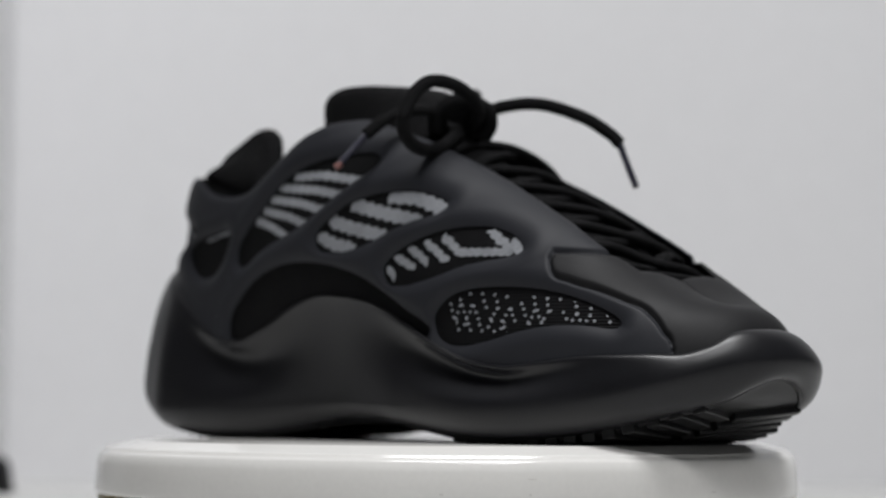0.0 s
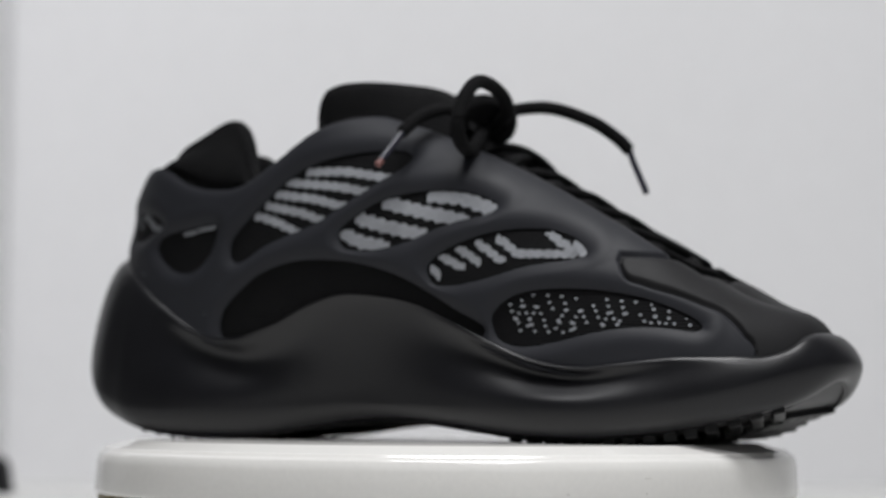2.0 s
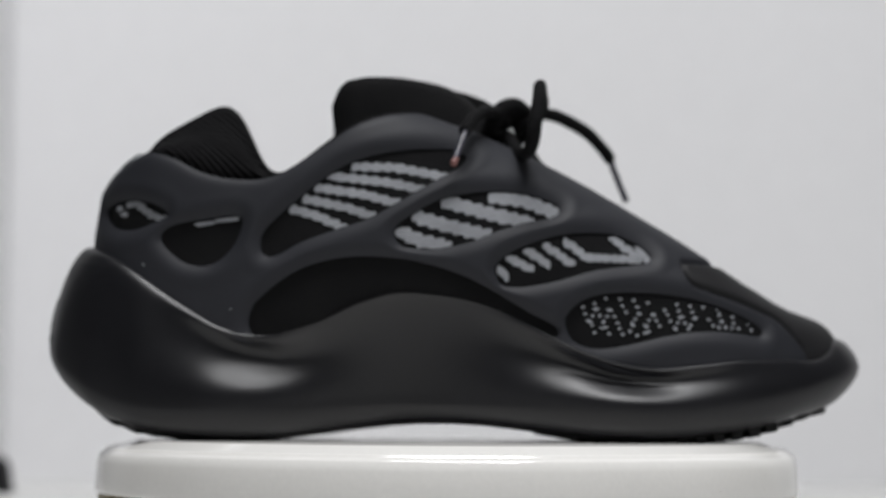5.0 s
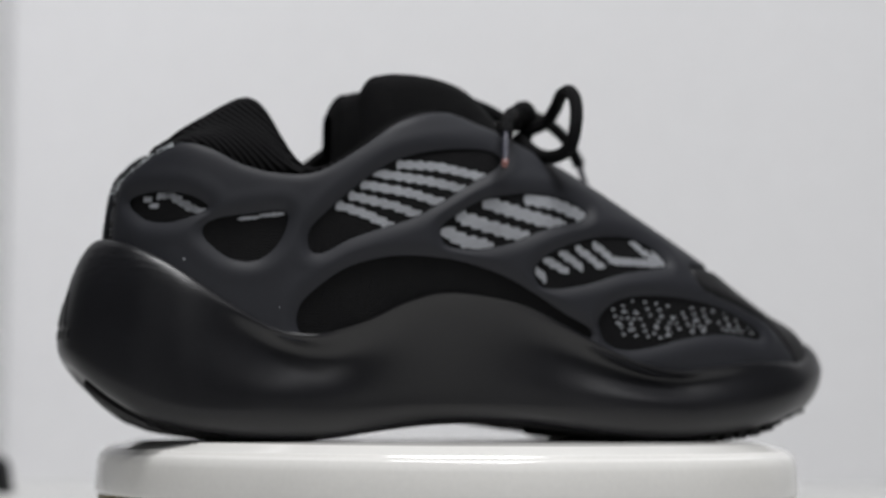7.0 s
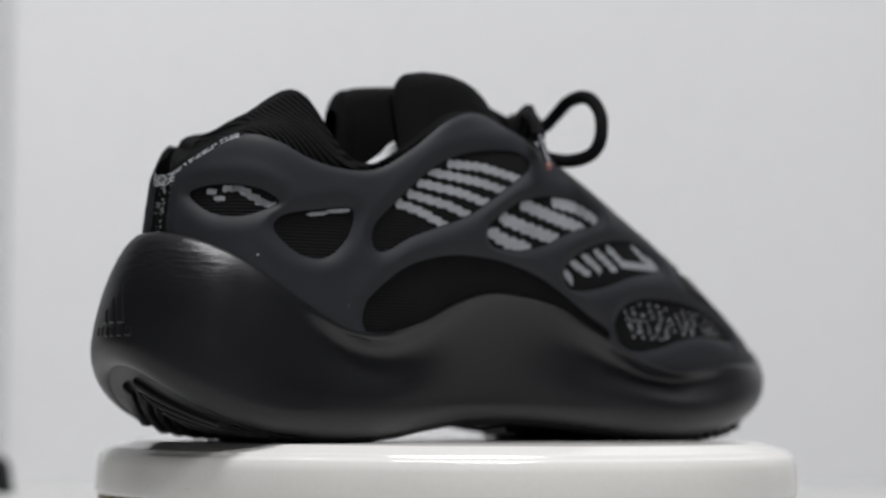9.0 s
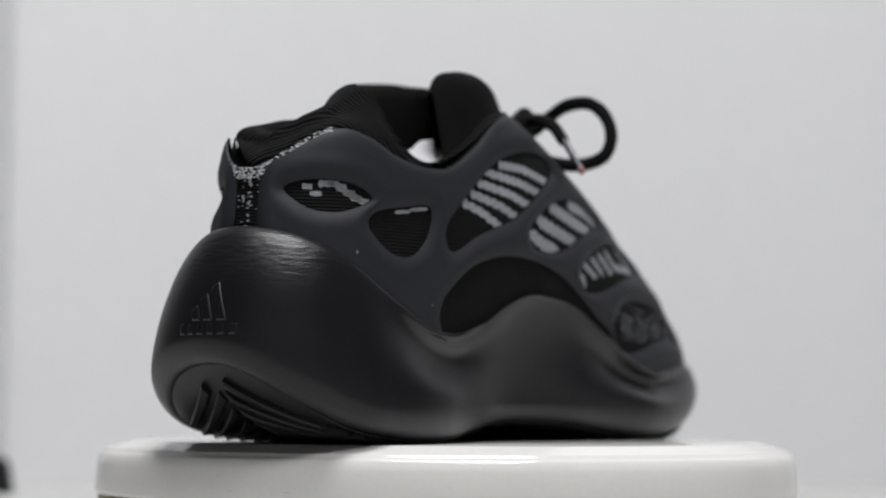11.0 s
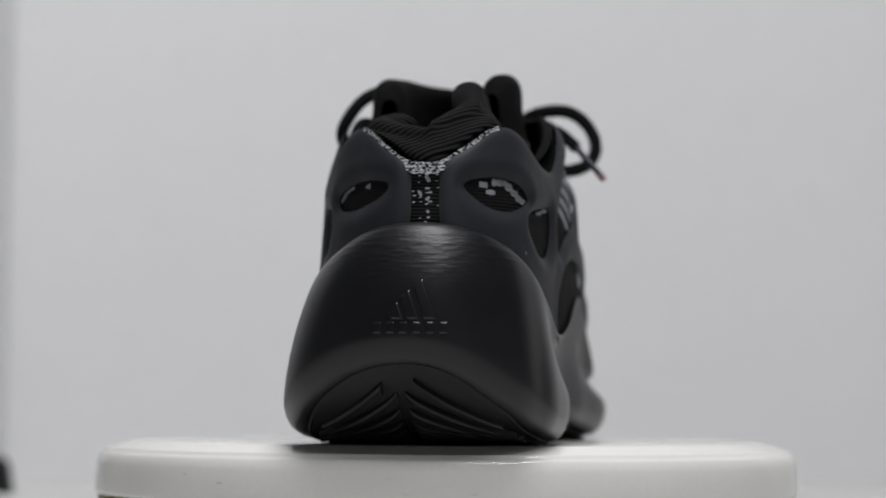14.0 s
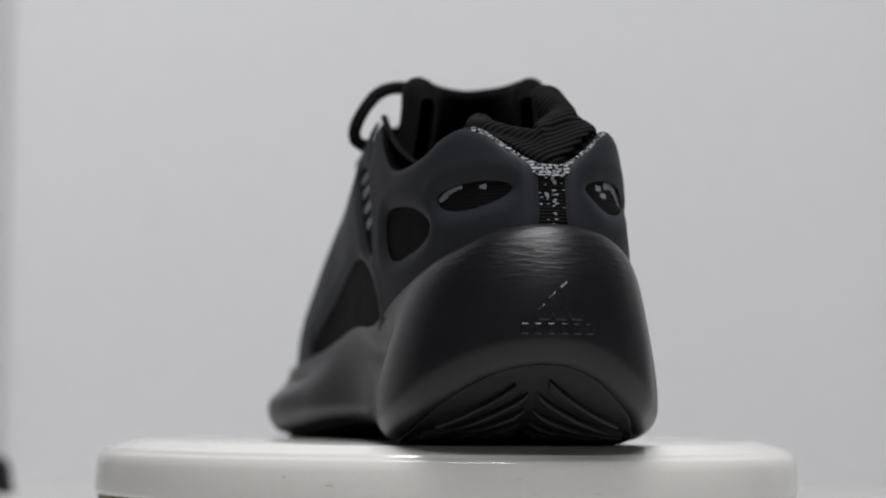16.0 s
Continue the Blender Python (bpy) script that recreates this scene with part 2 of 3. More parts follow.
def midsole(u, v):
    "A point of the midsole: v from the top lip (0) over the bulge to the bottom (1)."
    n = len(SOLE_PLAN)
    g = np.asarray(u, float) % 1 * n
    i = g.astype(int) % n
    f = (g - np.floor(g))
    b = SOLE_PLAN[i] * (1 - f[..., None]) + SOLE_PLAN[(i + 1) % n] * f[..., None]
    tw = TWIN[i] * (1 - f) + (TWIN[(i + 1) % n] + (i + 1 == n)) * f
    foot = upper(tw, np.zeros(tw.shape))
    lip = upper_at(tw, sole_lip(foot[..., 0], foot[..., 1]))
    x = b[..., 0]
    sp = np.stack([spine_x(x), spine_y(spine_x(x))], -1)
    d = sp - b
    d = d / np.linalg.norm(d, axis=-1, keepdims=True)
    zb = curve(x, (-149, 35), (-138, 26), (-120, 16), (-70, 12), (-20, 14), (40, 13), (90, 12.5), (130, 20), (150, 27), (157, 29))
    zs = curve(x, (-149, 26), (-142, 19), (-128, 9.5), (-114, 4.2), (-100, 2), (-60, 2), (-40, 4.6), (-17, 6.8), (10, 6.6), (35, 4), (55, 2), (90, 2), (110, 4), (130, 9), (150, 17), (157, 24))
    ib = curve(x, (-149, 6), (-120, 9), (-60, 9), (-15, 9), (30, 9), (80, 8), (120, 10), (157, 5))
    v = np.asarray(v, float)
    t1 = np.clip(v / 0.6, 0, 1) * math.pi / 2
    t2 = np.clip((v - 0.6) / 0.4, 0, 1) * math.pi / 2
    upp = (v < 0.6)
    w = ((1 - np.sin(t1)) ** 0.75)[..., None]
    # the upper half swings from the lip out to the widest line, the lower half tucks under
    xy1 = b + (lip[..., :2] - d * curve(x, (-149, 2.4), (-92, 2.4), (-74, 2.1), (-62, 1.9), (22, 1.9), (44, 2.5), (157, 2.9))[..., None] - b) * w
    z1 = zb + (lip[..., 2] - zb) * np.cos(t1)
    # scooped flanks beside the heel and the ball of the foot
    scoop = 7.2 * np.exp(-((x + 68) / 28) ** 2) + 6.6 * np.exp(-((x - 60) / 35) ** 2)
    xy1 = xy1 + d * (scoop * np.sin(np.clip((v - 0.1) / 0.46, 0, 1) * math.pi) ** 2)[..., None]
    xy2 = b + d * (ib * (1 - np.cos(t2)))[..., None]
    z2 = zb + (zs - zb) * np.sin(t2)
    xy = np.where(upp[..., None], xy1, xy2)
    return np.concatenate([xy, np.where(upp, z1, z2)[..., None]], -1)


PER = float(np.linalg.norm(np.diff(np.vstack([UPPER_PLAN, UPPER_PLAN[:1]]), axis=0), axis=1).sum())


def even_grid(columns, rows):
    "The upper as a grid that is even along its length and up its height: points, outward normals, girth s (outer side positive)."
    us = np.arange(columns) / columns
    dense = np.linspace(0, 1, 260)
    U, Q = np.meshgrid(us, dense, indexing="ij")
    raw = upper(U, Q)
    pts = np.empty((columns, rows, 3))
    for i in range(columns):
        step = np.concatenate([[0], np.cumsum(np.linalg.norm(np.diff(raw[i], axis=0), axis=1))])
        g = np.linspace(0, step[-1], rows)
        for k in range(3):
            pts[i, :, k] = np.interp(g, step, raw[i, :, k])
    du = np.roll(pts, -2, 0) - np.roll(pts, 2, 0)
    dv = np.gradient(pts, axis=1)
    nrm = np.cross(du, dv)
    size = np.linalg.norm(nrm, axis=-1, keepdims=True)
    nrm = nrm / np.maximum(size, 1e-9)
    nrm[:, -3:] = (0, 0, 1)
    s = us * PER
    s = np.where(s > PER / 2, s - PER, s)
    return pts, nrm, np.repeat(s[:, None], rows, 1)


def grid_quads(m, k, closed=True):
    i = np.arange(m if closed else m - 1)
    j = (i + 1) % m
    c = np.arange(k - 1)
    i, j = i[:, None] * k, j[:, None] * k
    return np.stack([i + c, j + c, j + c + 1, i + c + 1], -1).reshape(-1, 4)


def clipped(points, quads, field):
    "The part of a mesh where the field is positive, cut cleanly along its zero line."
    field = np.where(np.abs(field) < 1e-6, 1e-6, field)
    pos = field[quads] > 0
    whole = quads[pos.all(1)]
    edge = quads[pos.any(1) & ~pos.all(1)]
    order = np.full(len(points), -1)
    used = np.unique(np.concatenate([whole.reshape(-1), edge[field[edge] > 0]]))
    order[used] = np.arange(len(used))
    verts, faces, cuts = points[used].tolist(), order[whole].tolist(), {}
    for q in edge.tolist():
        ring = []
        for a, b in zip(q, q[1:] + q[:1]):
            if field[a] > 0:
                ring.append(int(order[a]))
            if (field[a] > 0) != (field[b] > 0):
                key = (min(a, b), max(a, b))
                if key not in cuts:
                    t = field[a] / (field[a] - field[b])
                    cuts[key] = len(verts)
                    verts.append((points[a] + (points[b] - points[a]) * t).tolist())
                ring.append(cuts[key])
        if len(ring) >= 3:
            faces.append(ring)
    return verts, faces


def blob_distance(shape, s, z):
    "Signed distance in mm from the closed outline through the points: positive inside."
    ring = loop(shape, 120)
    lo, hi = ring.min(0) - 9, ring.max(0) + 9
    out = np.full(s.shape, -9.0)
    near = (s > lo[0]) & (s < hi[0]) & (z > lo[1]) & (z < hi[1])
    p = np.stack([s[near], z[near]], 1)
    a, b = ring, np.roll(ring, -1, 0)
    best = np.full(len(p), 1e9)
    inside = np.zeros(len(p), bool)
    for (ax, ay), (bx, by) in zip(a, b):
        d = np.array([bx - ax, by - ay])
        t = np.clip(((p - (ax, ay)) @ d) / (d @ d + 1e-12), 0, 1)
        best = np.minimum(best, np.hypot(p[:, 0] - ax - t * d[0], p[:, 1] - ay - t * d[1]))
        cross = ((ay > p[:, 1]) != (by > p[:, 1]))
        inside ^= cross & (p[:, 0] < (bx - ax) * (p[:, 1] - ay) / (by - ay + 1e-12) + ax)
    out[near] = np.where(inside, best, -best)
    return np.maximum(out, -9.0)


# ---- the sneaker's upper: openings of the rubber cage, as (girth, height) in mm ----
OPENINGS = {
    "ankle_front": [(84.6, 68), (85.3, 73.5), (91.4, 80), (100.5, 88), (110.4, 95.5), (120.2, 100), (132, 102.7), (143.5, 103.8), (152, 103.4), (156, 100.5), (154, 97), (149, 93.8), (142, 89.4), (132, 83.2), (122.5, 78), (110, 73.8), (99.6, 70), (91.2, 65.5), (86.6, 65)],
    "midfoot": [(134, 70), (133.3, 75.3), (139.7, 80.3), (149.2, 85.5), (162.8, 88.2), (176.2, 88.3), (187.5, 85.3), (191.5, 82.3), (188.5, 79.3), (179.8, 77.5), (170.3, 74.5), (160.6, 70.5), (148.5, 67.8), (138.3, 68)],
    "side": [(169.8, 57.6), (169.2, 61.8), (174.8, 66.8), (184.6, 71), (195.9, 73.7), (210, 74), (221, 70.3), (226, 65.1), (220.9, 63), (205, 60.6), (191.4, 56.8), (179.6, 54.6), (172.3, 55)],
    "forefoot": [(195, 39.6), (194.8, 44.6), (201.6, 50.5), (213.4, 52.8), (229.5, 52.5), (245.8, 49.9), (260.3, 45), (268, 40.4), (266, 37.9), (253.8, 39.3), (241.7, 39.2), (229.7, 37.4), (217.9, 34.6), (205.9, 33), (198, 35.2)],
    "arch": [(82.3, 38), (82.1, 46.3), (87.5, 52.4), (98, 59.8), (110.4, 63.8), (122.9, 64.9), (139.2, 63.6), (155.6, 59.2), (168, 53.3), (180, 46.3), (192, 38.9), (180, 32), (150, 34), (120, 34), (95, 30)],
    "heel_side": [(47.2, 71.3), (50.8, 75.8), (64.6, 78.3), (75.5, 79.2), (77, 75), (73.9, 67.7), (67.4, 62.3), (59.4, 62), (52.4, 65.5)],
    "heel": [(16.4, 82.5), (22.5, 85), (32.2, 85.6), (42.4, 84), (48.7, 80.2), (44.7, 77.6), (36.5, 75.1), (27.7, 75.3), (20.9, 78.2)],
    "heel_inner": [(-44.7, 80.3), (-38.8, 83), (-26.1, 84.7), (-14, 83.9), (-12, 81.4), (-17.9, 78), (-31, 75.4), (-40.8, 76.5)],
    "heel_side_inner": [(-83.5, 78.5), (-63, 78.6), (-49.6, 73.5), (-49.9, 67.7), (-60, 63.3), (-74.4, 61.3), (-83, 67.5)],
    "ankle_inner": [(-100, 65), (-101, 72), (-106, 81), (-118, 94), (-130, 99), (-140, 97), (-130, 88), (-118, 76), (-108, 67)],
    "arch_inner": [(-92, 37), (-88, 45), (-100, 57), (-116, 63.5), (-131, 65), (-156, 59.5), (-185, 50), (-206, 41.5), (-212, 36), (-200, 30), (-160, 33), (-120, 33)],
    "heel_strip": [(-1.8, 64), (-2.0, 75), (-2.4, 90), (-2, 95), (6, 95), (7.4, 90), (7.4, 75), (7.2, 64)],
}

pts, nrm, S = even_grid(960, 210)
QUADS = grid_quads(960, 210)
X, Y, Z = pts[..., 0], pts[..., 1], pts[..., 2]
HOLE = {k: blob_distance(v, S, Z) for k, v in OPENINGS.items()}
hole_all = np.maximum.reduce(list(HOLE.values()))


def collar_line(s):
    return curve(np.abs(s - 2.4), (0, 88.6), (4, 88.9), (15, 94.5), (27, 101), (34, 102.6), (45, 100.4), (57, 95.2), (70, 92.4), (84, 93.2), (98, 101), (114, 112.4), (126, 116.6), (136, 117.3), (150, 117), (170, 150))


def throat_edge(x):
    "Sideways distance of the eyestay's edge from the middle of the throat."
    return curve(x, (-40, 38), (-14, 31), (0, 30), (18, 27.5), (44, 25), (77, 24), (100, 23), (107, 20))


middle = spine_y(X)
throat = np.minimum(throat_edge(X) - np.abs(Y - middle), np.minimum((X + 40) * 0.7, 107.5 - X))
throat = np.where(Z > 50, throat, -9)
collar_gap = np.where(np.abs(S) < 165, collar_line(S) - Z, 9.0)
keep = np.minimum(np.minimum(-hole_all, collar_gap), -throat)


def vamp_line(x):
    "Height of the lower edge of the smooth toe panel."
    return curve(x, (84, 64), (88, 57), (95, 53.5), (104, 50.4), (113, 46.6), (121, 42.6), (127, 36.5), (131, 30), (133, 20))


vamp = np.where(X > 84, np.minimum(Z - vamp_line(X), (X - 85.5) * 1.2), -9.0)
# the inner edge of the panel runs back along the eyestay
vamp = np.minimum(vamp, np.where(X < 107, 63.5 + (X - 86) * -0.05 - Z + 12 * np.clip((X - 100) / 7, 0, 1), 9))

rise = 0.5 + 1.9 * (1 - np.exp(-np.clip(-hole_all, 0, 9) / 2.6))
rise = rise * (0.35 + 0.65 * (1 - np.exp(-np.clip(collar_gap, 0, 9) / 1.6))) * (0.5 + 0.5 * (1 - np.exp(-np.clip(-throat, 0, 9) / 1.6)))
rise = rise - 1.5 * np.exp(-(vamp / 0.75) ** 2)
swell = np.exp(-((np.clip(-hole_all, 0, 9) - 4.5) / 3.5) ** 2) * 0.5
CAGE_PTS = pts + nrm * (rise + swell)[..., None]

shoe = tagged(new("sneaker"), "black sneaker with grey-striped knit and rubber cage on the turntable", "shoe")


def shell(name, field, offset, mat, parent, label="", base=None, smooth=True):
    "A skin of the upper where the field is positive, standing off by the offset."
    p = (pts + nrm * np.asarray(offset)[..., None] if base is None else base).reshape(-1, 3) * MM
    v, f = clipped(p, QUADS, np.asarray(field).reshape(-1))
    return mesh_ob(name, v, f, mat, parent, smooth, label) if f else None


above_sole = Z - sole_lip(X, Y) + 3
cage_foot = np.where((X > -45) & (X < 25), above_sole - 2.6, above_sole)
cage = shell("cage", np.minimum(np.minimum(keep, cage_foot), -vamp), 0, CAGE, shoe, "matte charcoal rubber cage", CAGE_PTS)
shell("toe_panel", np.minimum(np.minimum(vamp, above_sole), -throat), 0, VAMP, shoe, "smooth black toe panel", CAGE_PTS)
flat = np.zeros(Z.shape)
for key, d in HOLE.items():
    low = np.minimum(d + 3, np.minimum(above_sole - 2.6, collar_gap - 0.3))
    shell("knit_panel", low, flat - 0.1, KNIT, shoe, "black knit")


def stripe_field(path, width, s, z, step=2.1):
    "A knitted stripe along a path in (girth, height), its edges stepped by the stitches."
    g = (np.floor(s / step) + 0.5) * step
    p = np.array(path, float)
    best = np.full(s.shape, -9.0)
    near = (s > p[:, 0].min() - 6) & (s < p[:, 0].max() + 6) & (z > p[:, 1].min() - 8) & (z < p[:, 1].max() + 8)
    q = np.stack([g[near], z[near]], 1)
    d = np.full(len(q), 1e9)
    for a, b in zip(p, p[1:]):
        e = b - a
        t = np.clip(((q - a) @ e) / (e @ e), 0, 1)
        d = np.minimum(d, np.hypot(q[:, 0] - a[0] - t * e[0], q[:, 1] - a[1] - t * e[1]))
    tooth = np.where(np.floor(s[near] / step) % 2 > 0, 0.36, -0.24) * min(1.0, width / 2.0)
    best[near] = width + tooth - d
    return best


STRIPES = [
    ("ankle_front", 1.45, [[(117, 97), (131.5, 96.8), (155, 92.8)], [(109.5, 93.5), (130, 91.3), (146, 88)], [(103.2, 89.6), (122, 86.8), (137, 83)], [(99, 85.5), (114, 82.6), (127, 78.5)], [(95, 81.9), (105.4, 79), (115, 75)]]),
    ("midfoot", 2.25, [[(135.5, 73.4), (142.2, 70.6), (151, 69)], [(141, 79), (154.2, 75.4), (166, 72.8)], [(152, 84.2), (165.8, 80.8), (181, 77.3)], [(167, 86.8), (178.7, 85.5), (189, 81.8)]]),
    ("side", 1.35, [[(170.8, 60.7), (173.3, 57.9)], [(174.6, 64.6), (181.2, 61.3)], [(180.7, 67.3), (188.2, 62.6)], [(187.1, 69.4), (195.9, 63.4)], [(194.3, 70.9), (201.8, 65.4), (221.8, 65.1)], [(211.8, 72.4), (221.8, 65.3)], [(221, 69.2), (225.5, 65)]]),
    ("heel", 1.05, [[(24, 83.2), (25.5, 83)], [(27.3, 80.9), (28.3, 80.8)], [(28.8, 84.1), (33.5, 84.4)], [(33, 84.5), (38, 83)], [(35.5, 83.2), (41, 81)], [(38.5, 81.8), (44, 79.4)], [(42, 79.8), (46.5, 78.8)]]),
    ("heel_side", 0.6, [[(60.3, 76.3), (66.5, 77)], [(67, 77.6), (75.2, 78.4)]]),
    ("heel_inner", 0.8, [[(-44, 79.5), (-40, 81)], [(-42, 80.8), (-37, 82.6)], [(-38, 82.4), (-33.5, 83.6)], [(-24, 83), (-22.5, 83)]]),
    ("ankle_inner", 1.6, [[(-107, 79), (-118, 76)], [(-111, 85), (-124, 82)], [(-117, 91), (-131, 88)], [(-124, 96), (-138, 93.5)]]),
]
for key, width, paths in STRIPES:
    for path in paths:
        field = np.minimum(stripe_field(path, width, S, Z, 1.1 if width < 1 else (1.5 if width < 1.4 else 2.1)), HOLE[key] - 0.2)
        shell("stripe", field, flat + 0.12, STRIPE, shoe, "grey reflective knit stripe")

# white stitches of the forefoot panel, in slanting columns
stitch = np.full(Z.shape, -9.0)
rng = random.Random(4)
SEAMS = [(198.5 + col * 5.2, 51.8 - col * 0.42, 1.05, 7) for col in range(13)]
SEAMS += [(205.0 + col * 5.2, 47.0 - col * 0.42, -0.95, 4) for col in (0, 1, 3, 4, 6, 7, 9, 10)]
for s1, z1, lean, count in SEAMS:
    for row in range(count):
        s0 = s1 + row * lean + rng.uniform(-0.25, 0.25)
        z0 = z1 - row * 2.15 + rng.uniform(-0.25, 0.25)
        if rng.random() < 0.06:
            continue
        stitch = np.maximum(stitch, 0.48 - np.maximum(np.abs(S - s0) * 0.75, np.abs(Z - z0) * 0.95))
tagged(shell("stitching", np.minimum(stitch, HOLE["forefoot"] - 1), flat + 0.15, STRIPE, shoe, "small pale stitches", smooth=False), kind="stuff")

# pale seam threads down the heel strip
seam = np.full(Z.shape, -9.0)
for k in range(34):
    for s1, chance in ((-1.9, 0.4), (0.7, 0.5), (1.6, 0.3), (4.3, 0.15), (-4.3, 0.15)):
        if rng.random() < chance:
            s0, z0 = 2.7 + s1 + rng.uniform(-0.5, 0.5), 70 + k * 0.58 + rng.uniform(-0.2, 0.2)
            seam = np.maximum(seam, 0.34 - np.maximum(np.abs(S - s0) * 0.5, np.abs(Z - z0) * 1.1))
tagged(shell("seam_thread", np.minimum(seam, collar_gap), flat + 0.15, STRIPE, shoe, "pale seam threads", smooth=False), kind="stuff")

# grey flecked binding along the heel's collar
band = np.minimum(1.9 - np.abs(Z - collar_line(S) + 1.2), 31 - np.abs(S - 2))
shell("collar_binding", band, 0, FLECKED, shoe, "grey flecked collar edge", pts + nrm * 1.5)

# a few dust specks on the cage
dust = np.full(Z.shape, -9.0)
for s0, z0, r in ((41.8, 62, 0.45), (30.5, 71.5, 0.22), (27, 74, 0.2), (60, 57, 0.2), (75, 46, 0.25), (22, 72.2, 0.2), (90, 60, 0.2), (118, 70, 0.2), (160, 64, 0.22)):
    dust = np.maximum(dust, 0.08 + r - np.hypot(S - s0, Z - z0))
tagged(shell("dust", np.minimum(dust, keep), 0, STRIPE, shoe, "pale dust specks", CAGE_PTS + nrm * 0.08, False), kind="stuff")

# dark inner face of the collar
shell("collar_facing", np.minimum(np.minimum(collar_gap + 0.6, 16 - collar_gap), 150 - np.abs(S)), flat - 0.7, KNIT, shoe, "black knit inner face")

# ---- midsole and outsole ----
us = np.arange(720) / 720
vs = np.linspace(0, 1, 72)
U, V = np.meshgrid(us, vs, indexing="ij")
sole_pts = midsole(U, V)
inner_ring = sole_pts[:, :1] * (1, 1, 1) + 0.0
tuck = inner_ring.copy()
cen = np.stack([spine_x(tuck[..., 0]), spine_y(spine_x(tuck[..., 0]))], -1)
way = cen - tuck[..., :2]
way /= np.linalg.norm(way, axis=-1, keepdims=True)
tuck[..., :2] += way * 3.0
tuck[..., 2] -= 1.2
sole_all = np.concatenate([tuck, sole_pts], 1)
SOLE_QUADS = grid_quads(720, 73)[:, ::-1]
mid = mesh_ob("midsole", sole_all.reshape(-1, 3) * MM, SOLE_QUADS, MIDSOLE, shoe, True, "satin black foam midsole")

# the mark and bars pressed into the heel
def heel_grid(columns, rows):
    "A fine patch of the heel's back, for the pressed mark."
    uu = np.linspace(-0.055, 0.055, columns)
    vv = np.linspace(0.05, 0.6, rows)
    A, B = np.meshgrid(uu, vv, indexing="ij")
    p = midsole(A, B)
    n = np.cross(np.gradient(p, axis=0), np.gradient(p, axis=1))
    n /= np.linalg.norm(n, axis=-1, keepdims=True)
    n *= np.sign(-n[..., :1])
    return p, n


hp, hn = heel_grid(260, 150)
hy, hz = hp[..., 1], hp[..., 2]
HQ = grid_quads(260, 150, False)


def pressed(name, field, height):
    p = (hp + hn * (height * np.clip(np.asarray(field) / 0.45, -0.3, 1))[..., None]).reshape(-1, 3) * MM
    v, f = clipped(p, HQ, (np.asarray(field) + 0.08).reshape(-1))
    return mesh_ob(name, v, f, MIDSOLE, shoe)


for y0, top in ((-16.2, 43.4), (-21.4, 47.2), (-26.8, 50.6)):
    slant = hy - (y0 + (hz - 39.2) * 0.40)
    pressed("heel_mark_bar", np.minimum(np.minimum(2.0 - np.abs(slant), hz - 39.2), top - slant * 0.6 - hz), 0.42)
for k in range(6):
    pressed("heel_mark_block", np.minimum(1.35 - np.abs(hy + 9.6 + k * 4.3), 1.8 - np.abs(hz - 36.6)), 0.3)


def sole_bottom(x):
    return curve(x, (-149, 26), (-142, 19), (-128, 9.5), (-114, 4.2), (-100, 2), (-60, 2), (-40, 4.6), (-17, 6.8), (10, 6.6), (35, 4), (55, 2), (90, 2), (110, 4), (130, 9), (150, 17), (157, 24))


def sole_under(x):
    "Height of the outsole's underside; it climbs to meet the edge under the heel and the toe."
    x = np.asarray(x, float)
    return sole_bottom(x - 6 * np.clip((-106 - x) / 36, 0, 1) + 5 * np.clip((x - 118) / 30, 0, 1))


ring = sole_pts[:, -1]
fill = []
for t in np.linspace(0, 1, 14):
    c = np.stack([spine_x(ring[:, 0]), spine_y(spine_x(ring[:, 0]))], -1)
    xy = ring[:, :2] * (1 - t) + c * t
    lift = 0.3 + 0.9 * min(1, t * 6)
    fill.append(np.concatenate([xy, (np.where(t == 0, ring[:, 2], sole_under(xy[:, 0]) + lift))[:, None]], 1))
fill = np.stack(fill, 1)
outsole = mesh_ob("outsole", fill.reshape(-1, 3) * MM, grid_quads(720, 14), OUTSOLE, shoe, True, "black rubber outsole")

# a raised welt where the outsole wraps up under the heel and toe
welt = []
for k in range(8):
    a = 2 * math.pi * k / 8
    c = np.stack([spine_x(ring[:, 0]), spine_y(spine_x(ring[:, 0]))], -1)
    d = c - ring[:, :2]
    d /= np.linalg.norm(d, axis=1, keepdims=True)
    welt.append(np.concatenate([ring[:, :2] + d * (1.3 + 0.9 * math.cos(a)), (ring[:, 2] + 0.1 + 0.9 * math.sin(a))[:, None]], 1))
welt = np.stack(welt + welt[:1], 1)
mesh_ob("outsole_welt", welt.reshape(-1, 3) * MM, grid_quads(720, 9), OUTSOLE, outsole)


def lug(x, y, turn, length, width):
    "One tread block under the outsole; its foot is level with the lowest line of the sole there."
    bm = bmesh.new()
    z = float(sole_under(np.array(x)))
    z += min(0.8, max(0.0, z - 3) * 0.25)
    slope = float(sole_under(np.array(x + 2.0)) - sole_under(np.array(x - 2.0))) / 4
    box(bm, -length / 2, length / 2, -width / 2, width / 2, -2.0, 2.6, 0.5)
    m = Matrix.Translation((x, y, z)) @ Matrix.Rotation(-math.atan(slope), 4, "Y") @ Matrix.Rotation(radians(turn), 4, "Z")
    bmesh.ops.transform(bm, matrix=Matrix.Diagonal((MM, MM, MM, 1)) @ m, verts=bm.verts)
    for vert, co in zip(bm.verts, fitted([v.co for v in bm.verts])):
        vert.co = co
    return part("tread_lug", bm, OUTSOLE, outsole, smooth=False)


